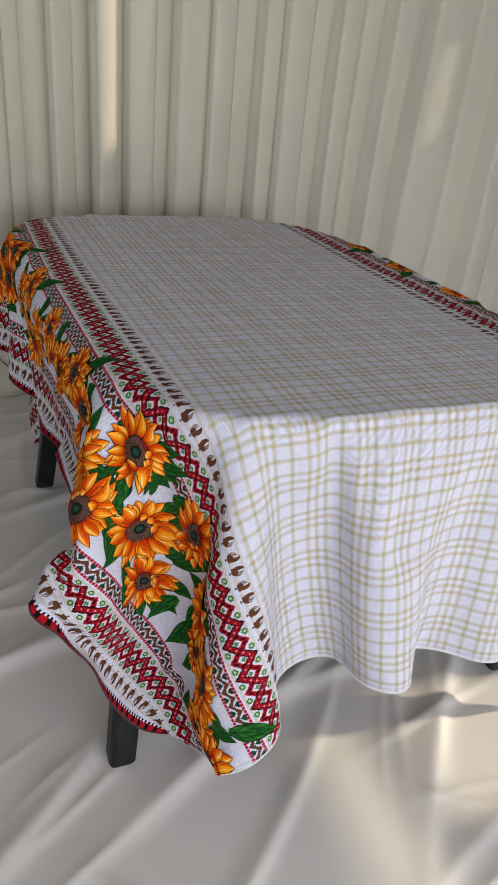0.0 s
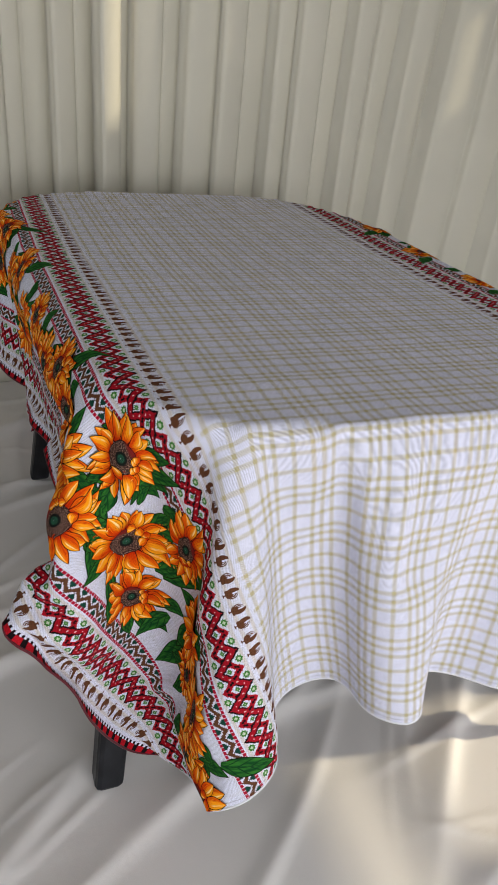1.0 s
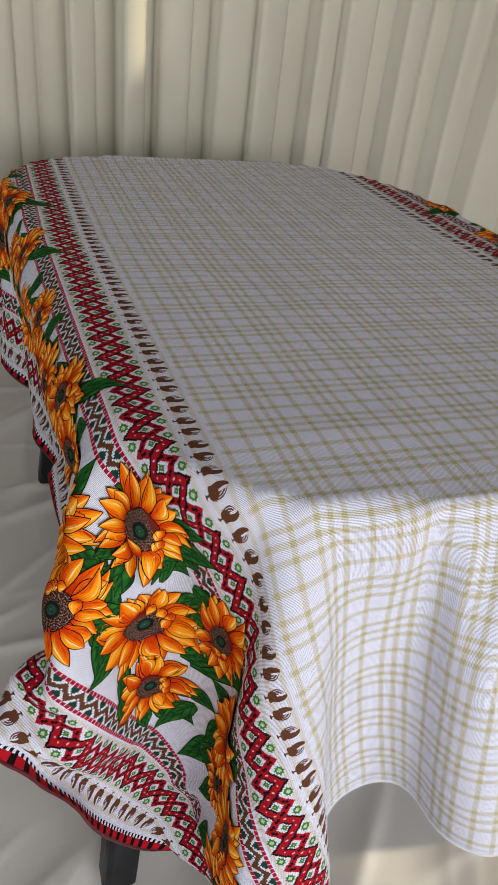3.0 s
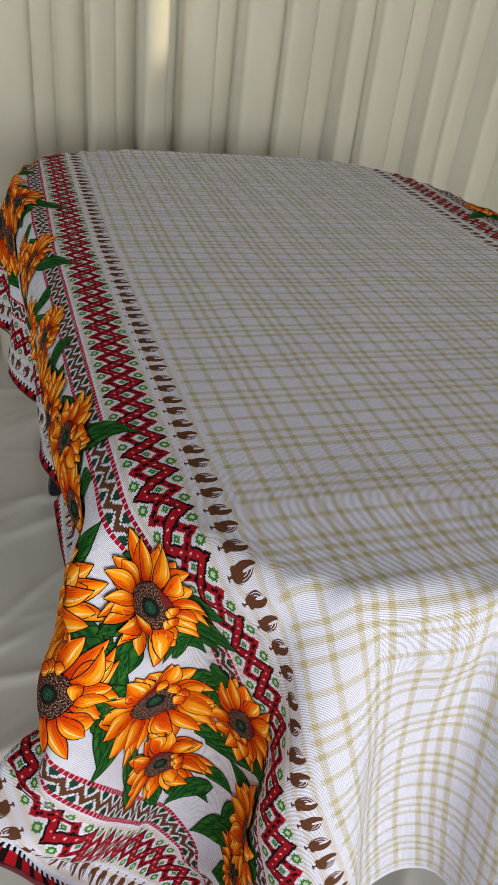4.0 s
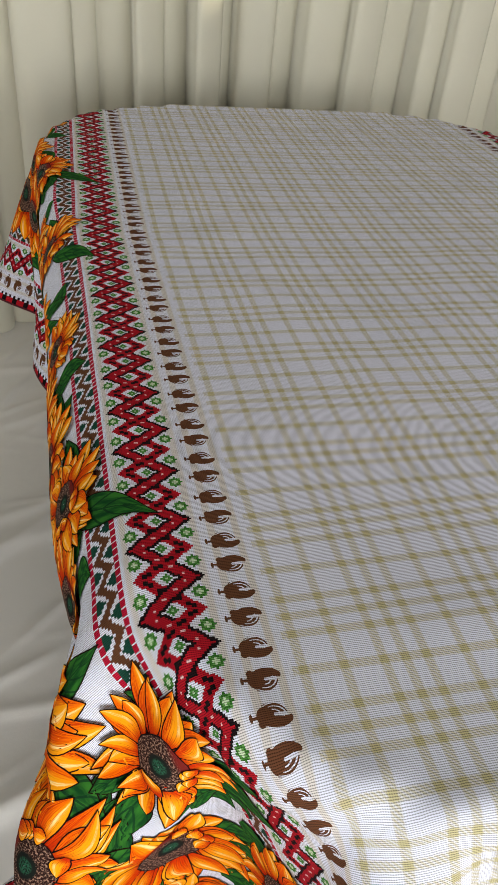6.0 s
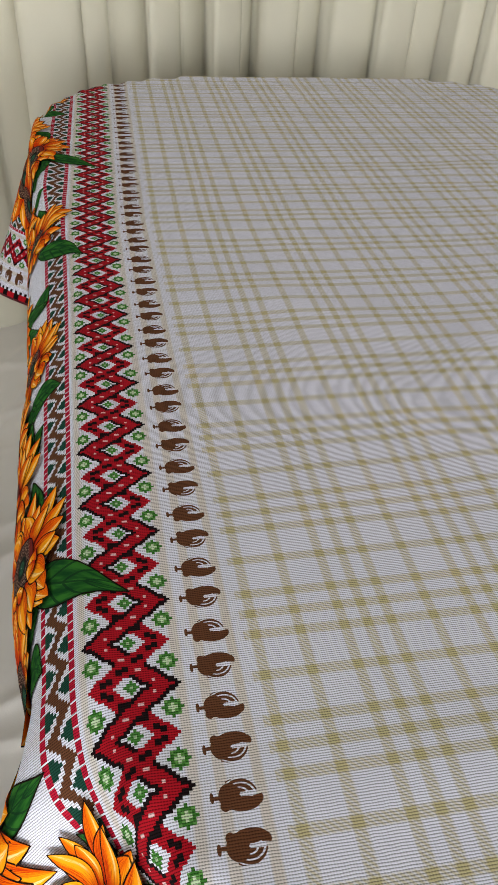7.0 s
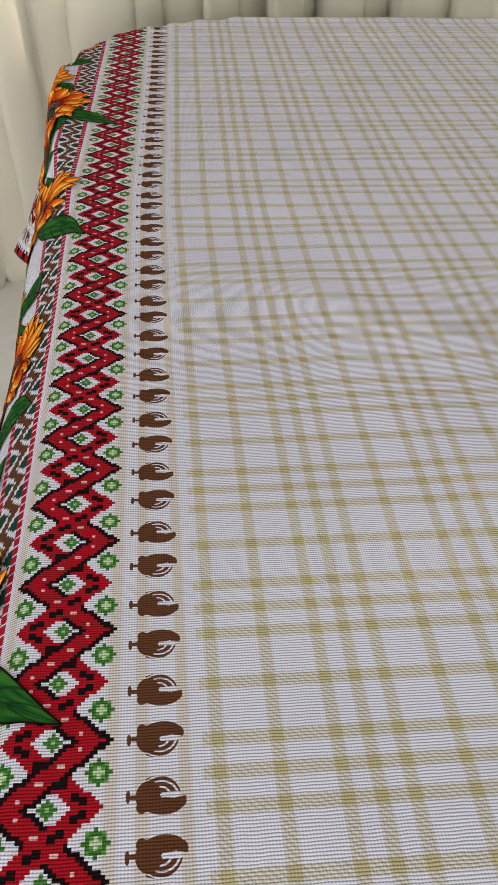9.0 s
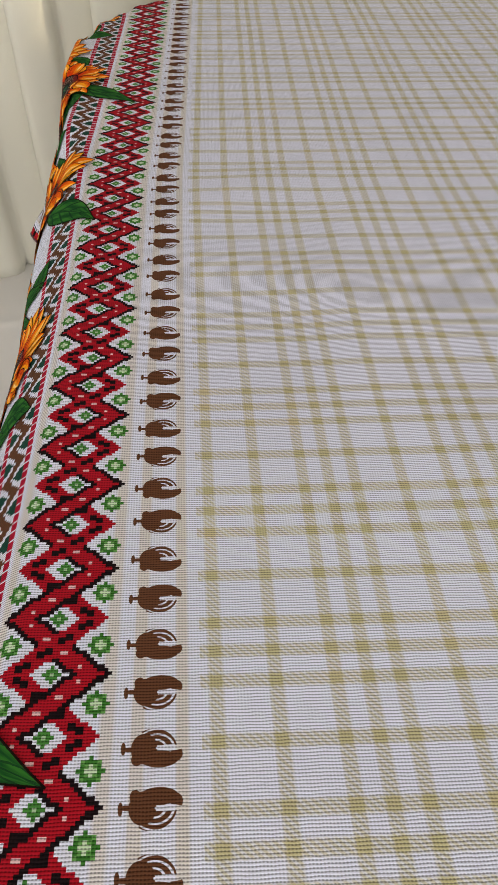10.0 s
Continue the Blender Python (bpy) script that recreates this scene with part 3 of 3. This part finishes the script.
def leaf_material():
    m, t, b = node_material("leaf_print", 0.9, spec=0.05)
    uv = t.nodes.new("ShaderNodeUVMap")
    uv.uv_map = "shape"
    sep = t.nodes.new("ShaderNodeSeparateXYZ")
    t.links.new(uv.outputs[0], sep.inputs[0])
    across, along = Val(t, sep.outputs[0]), Val(t, sep.outputs[1]) % 2.0
    blot = noise_value(t, 3.0, 3.0, uv.outputs[0])
    col = mix_colour(t, blot.smooth(0.35, 0.65), (0.006, 0.05, 0.012), (0.030, 0.15, 0.020))
    ribs = (((along - abs(across) * 0.28) * 30.0).sin() > 0.86)
    col = mix_colour(t, ribs.most(abs(across) < 0.05) * 0.8, col, (0.006, 0.03, 0.012))
    t.links.new(inked(t, col), b.inputs["Base Color"])
    return m


def disc_material():
    m, t, b = node_material("seed_print", 0.9, spec=0.05)
    uv = t.nodes.new("ShaderNodeUVMap")
    uv.uv_map = "shape"
    sep = t.nodes.new("ShaderNodeSeparateXYZ")
    t.links.new(uv.outputs[0], sep.inputs[0])
    x, y = Val(t, sep.outputs[0]), Val(t, sep.outputs[1])
    r = (x * x + y * y).op("SQRT")
    speck = noise_value(t, 15.0, 2.0, uv.outputs[0], 0.7)
    col = mix_colour(t, speck.smooth(0.48, 0.66), (0.022, 0.008, 0.007), (0.36, 0.21, 0.15))
    col = mix_colour(t, ((y + x * 0.4).smooth(0.55, 0.85)) * r.smooth(0.5, 0.65), col, (0.16, 0.015, 0.012))
    col = mix_colour(t, r.smooth(0.46, 0.36), col, (0.010, 0.012, 0.010))
    col = mix_colour(t, r.smooth(0.30, 0.18) * speck.smooth(0.4, 0.55), col, (0.02, 0.09, 0.05))
    t.links.new(inked(t, col), b.inputs["Base Color"])
    return m


PRINTS = [petal_material(), leaf_material(), disc_material()]
SIDES = (1, -1)


class Print:
    """Gathers printed shapes, each laid on the cloth a hair above the last."""

    def __init__(self, mirror, lift):
        self.verts, self.faces, self.mats, self.uvs, self.rims = [], [], [], [], []
        self.mirror, self.lift = mirror, lift

    def place(self, wv, lift):
        w, v = wv[:, 0], wv[:, 1]
        u = -w if self.mirror == 1 else SPAN + w
        return on_cloth(u, v, lift)

    def sheet(self, grid, uv, rim_mm, mat, lift):
        """grid: rows of (w, v) places; uv alike; rim_mm: how far each is from the outline."""
        n, k = grid.shape[:2]
        base = len(self.verts)
        self.verts += self.place(grid.reshape(-1, 2), lift).tolist()
        uv, rim_mm = uv.reshape(-1, 2), rim_mm.ravel()
        for q in grid_faces(n, k):
            if self.mirror != 1:
                q = q[::-1]
            self.faces.append([base + i for i in q])
            self.mats.append(mat)
            self.uvs += [tuple(uv[i]) for i in q]
            self.rims += [(rim_mm[i], 60 * uv[i][1]) for i in q]

    def blade(self, root, tip, width, bend, mat, lift, belly=0.45, ink=0.0010, tone=0):
        """A pointed petal or leaf from root to tip, with its inked outline under it."""
        root, tip = np.array(root), np.array(tip)
        way = tip - root
        long = np.linalg.norm(way)
        way = way / long
        side = np.array([-way[1], way[0]])
        n, k = 12, 7
        f = np.linspace(0, 1, n)
        prof = np.sin(math.pi * f ** (math.log(0.5) / math.log(belly))) ** (1.15 if mat == 1 else 0.95)
        prof[0] = max(prof[0], 0.28)
        s = np.linspace(-1, 1, k)
        half = prof * width / 2 + ink * (1 - 0.6 * f ** 6)
        mid = root + np.outer(f * (long + ink * 2), way) + np.outer(bend * np.sin(math.pi * f), side)
        grid = mid[:, None, :] + (half[:, None] * s[None, :])[..., None] * side
        uv = np.stack([np.repeat(s[None, :], n, 0), np.repeat(f[:, None] * 0.999, k, 1) + 2 * tone], -1)
        self.sheet(grid, uv, (1 - np.abs(s))[None, :] * half[:, None] * 1000, mat, lift)

    def disc(self, centre, rx, ry, turn, lift):
        rings, k = np.linspace(0.02, 1, 6), 21
        q = np.linspace(0, 2 * math.pi, k)
        ragged = 1 + 0.04 * np.sin(q * 5 + turn * 3)
        x = rings[:, None] * np.cos(q) * ragged
        y = rings[:, None] * np.sin(q) * ragged
        grid = np.stack([centre[0] + x * rx * math.cos(turn) - y * ry * math.sin(turn), centre[1] + x * rx * math.sin(turn) + y * ry * math.cos(turn)], -1)
        self.sheet(grid, np.stack([x, y], -1), np.repeat((1 - rings)[:, None] * rx * 1000, k, 1), 2, lift)

    def done(self, name, label="", parent=None):
        me = bpy.data.meshes.new(name)
        me.from_pydata(self.verts, [], self.faces)
        for m in PRINTS:
            me.materials.append(m)
        me.polygons.foreach_set("material_index", self.mats)
        me.polygons.foreach_set("use_smooth", [True] * len(self.faces))
        me.uv_layers.new(name="shape").data.foreach_set("uv", np.array(self.uvs, dtype=np.float32).ravel())
        me.uv_layers.new(name="edge").data.foreach_set("uv", np.array(self.rims, dtype=np.float32).ravel())
        ob = new(name, me)
        ob.parent = parent or CLOTH
        return tagged(ob, label)


def sunflower(mirror, w, v, size, squash, turn, lift, seed):
    p = Print(mirror, lift)
    rng = np.random.RandomState(seed)
    rx, ry = size * 0.40, size * 0.40 * squash

    def at(q, r):
        x, y = rx / 0.40 * r * math.cos(q), ry / 0.40 * r * math.sin(q)
        return (w + x * math.cos(turn) - y * math.sin(turn), v + x * math.sin(turn) + y * math.cos(turn))
    count = 17
    size *= 1.14
    p.disc((w, v), rx * 1.0, ry * 1.0, turn, lift + 0.0009)
    head = p.done("printed_sunflower", "orange sunflower with a dark seed head, printed")

    def petal(a, b2, width, bend, up):
        one = Print(mirror, up)
        one.blade(a, b2, width, bend, 0, up, rng.uniform(0.42, 0.6), tone=rng.randint(0, 8))
        one.done("petal", parent=head)
    for row, (off, reach, wide) in enumerate(((0.5, 1.12, 0.25), (0.0, 0.98, 0.27))):
        for i in range(count):
            q = 2 * math.pi * (i + off) / count + rng.normal(0, 0.08)
            r = reach * rng.uniform(0.84, 1.10)
            petal(at(q, 0.30), at(q + rng.normal(0, 0.12), r), size * wide * rng.uniform(0.8, 1.15), size * rng.normal(0, 0.05), lift + 0.0004 * row + 0.00013 * (i % 3))
    # a few short curled petals over the rim of the seed head
    for i in range(5):
        q = rng.uniform(1.2, 3.6)
        petal(at(q, 0.50), at(q + rng.normal(0.5, 0.2), 0.32 + 0.2 * rng.rand()), size * 0.17, size * 0.03, lift + 0.0011 + i * 0.0001)
    return head


def leaf(mirror, root, tip, width, bend, lift):
    p = Print(mirror, lift)
    p.blade(root, tip, width, bend, 1, lift, 0.36, 0.001)
    return p.done("printed_leaf", "dark green veined leaf, printed")


SPRAY = 0.713        # the spray of flowers comes again after this length
# across the border, along it, size, flattening, turn: near the front hem, and the spray further up
NEAR = [(0.205, 0.655, 0.052, 0.75, 0.4), (0.178, 0.604, 0.056, 0.75, 1.2), (0.142, 0.838, 0.066, 0.70, 2.2), (0.246, 0.946, 0.060, 0.72, 1.15),
        (0.242, 1.160, 0.063, 0.85, 0.3), (0.155, 0.728, 0.066, 0.72, 2.2), (0.105, 0.972, 0.060, 0.72, 2.3), (0.196, 1.236, 0.068, 0.8, 0.7),
        (0.104, 1.148, 0.059, 0.90, 2.4), (0.195, 1.035, 0.076, 0.74, 1.0), (0.195, 0.782, 0.044, 0.7, 1.6),
        (0.150, 1.312, 0.056, 0.65, 1.9), (0.224, 2.312, 0.085, 0.9, 0.3)]
UPPER = [(0.245, 1.430, 0.056, 0.75, 0.4), (0.165, 1.540, 0.062, 0.7, 1.9), (0.246, 1.650, 0.060, 0.70, 1.15), (0.248, 1.868, 0.070, 0.85, 0.3),
         (0.196, 1.405, 0.062, 0.7, 2.2), (0.192, 1.590, 0.060, 0.7, 0.8), (0.168, 1.955, 0.060, 0.7, 0.7), (0.150, 1.470, 0.060, 0.65, 1.9),
         (0.124, 1.632, 0.052, 0.70, 2.0), (0.121, 1.866, 0.053, 0.85, 2.4), (0.119, 1.386, 0.054, 0.75, 1.8), (0.197, 1.748, 0.082, 0.70, 1.0)]
# root, tip, width
NEAR_LEAVES = [((0.117, 1.102), (0.088, 1.058), 0.026), ((0.145, 1.130), (0.215, 1.111), 0.034), ((0.176, 1.130), (0.240, 1.098), 0.032),
               ((0.151, 1.088), (0.121, 1.108), 0.014), ((0.145, 1.072), (0.112, 1.082), 0.016), ((0.240, 1.020), (0.285, 0.985), 0.026),
               ((0.185, 0.945), (0.100, 0.907), 0.036), ((0.190, 0.962), (0.130, 0.940), 0.028), ((0.255, 0.900), (0.235, 0.851), 0.028),
               ((0.165, 0.850), (0.225, 0.825), 0.032), ((0.162, 1.168), (0.200, 1.150), 0.022), ((0.225, 1.110), (0.235, 1.075), 0.030),
               ((0.200, 0.780), (0.240, 0.815), 0.022), ((0.240, 0.690), (0.280, 0.690), 0.030), ((0.150, 0.660), (0.110, 0.635), 0.028),
               ((0.200, 1.020), (0.160, 1.010), 0.022), ((0.130, 1.105), (0.110, 1.060), 0.028), ((0.112, 1.045), (0.085, 1.005), 0.028),
               ((0.270, 1.000), (0.302, 0.962), 0.028), ((0.215, 0.878), (0.285, 0.868), 0.032), ((0.205, 0.826), (0.282, 0.806), 0.036),
               ((0.085, 1.135), (0.048, 1.092), 0.030), ((0.215, 0.905), (0.185, 0.870), 0.026)]
SPRAY_LEAVES = [((0.108, 1.828), (0.052, 1.772), 0.029), ((0.112, 1.368), (0.036, 1.322), 0.031), ((0.118, 1.565), (0.080, 1.556), 0.030),
                ((0.125, 1.715), (0.094, 1.744), 0.028), ((0.215, 1.800), (0.275, 1.780), 0.032)]
HEADS = NEAR + UPPER + [(w, v + SPRAY, a, b2, c) for w, v, a, b2, c in UPPER]
for mirror in SIDES:
    rng = random.Random(31)
    blades = list(NEAR_LEAVES)
    for turn in (-1, 0, 1, 2):
        blades += [((wa, va + turn * SPRAY), (wb, vb + turn * SPRAY), width) for (wa, va), (wb, vb), width in SPRAY_LEAVES]
    for w, v, size, squash, angle in HEADS:
        for k in range(4):
            q = rng.uniform(0, 2 * math.pi)
            far = size * rng.uniform(1.15, 1.5)
            tip = (min(max(w + far * math.cos(q), 0.100), 0.288), v + far * math.sin(q))
            blades.append(((w + 0.5 * size * math.cos(q), v + 0.5 * size * math.sin(q)), tip, rng.uniform(0.020, 0.032)))
    for k, (root, tip, width) in enumerate(blades):
        if min(root[1], tip[1]) > V0 + 0.006 and max(root[1], tip[1]) < V1:
            leaf(mirror, root, tip, width, 0.004 * (1 if k % 2 else -1), 0.0007 + 0.0001 * (k % 5))
    for k, (w, v, size, squash, angle) in enumerate(HEADS):
        sunflower(mirror, w, v, size, squash, angle, 0.0009 + 0.0011 * (k % 3), 11 + k)
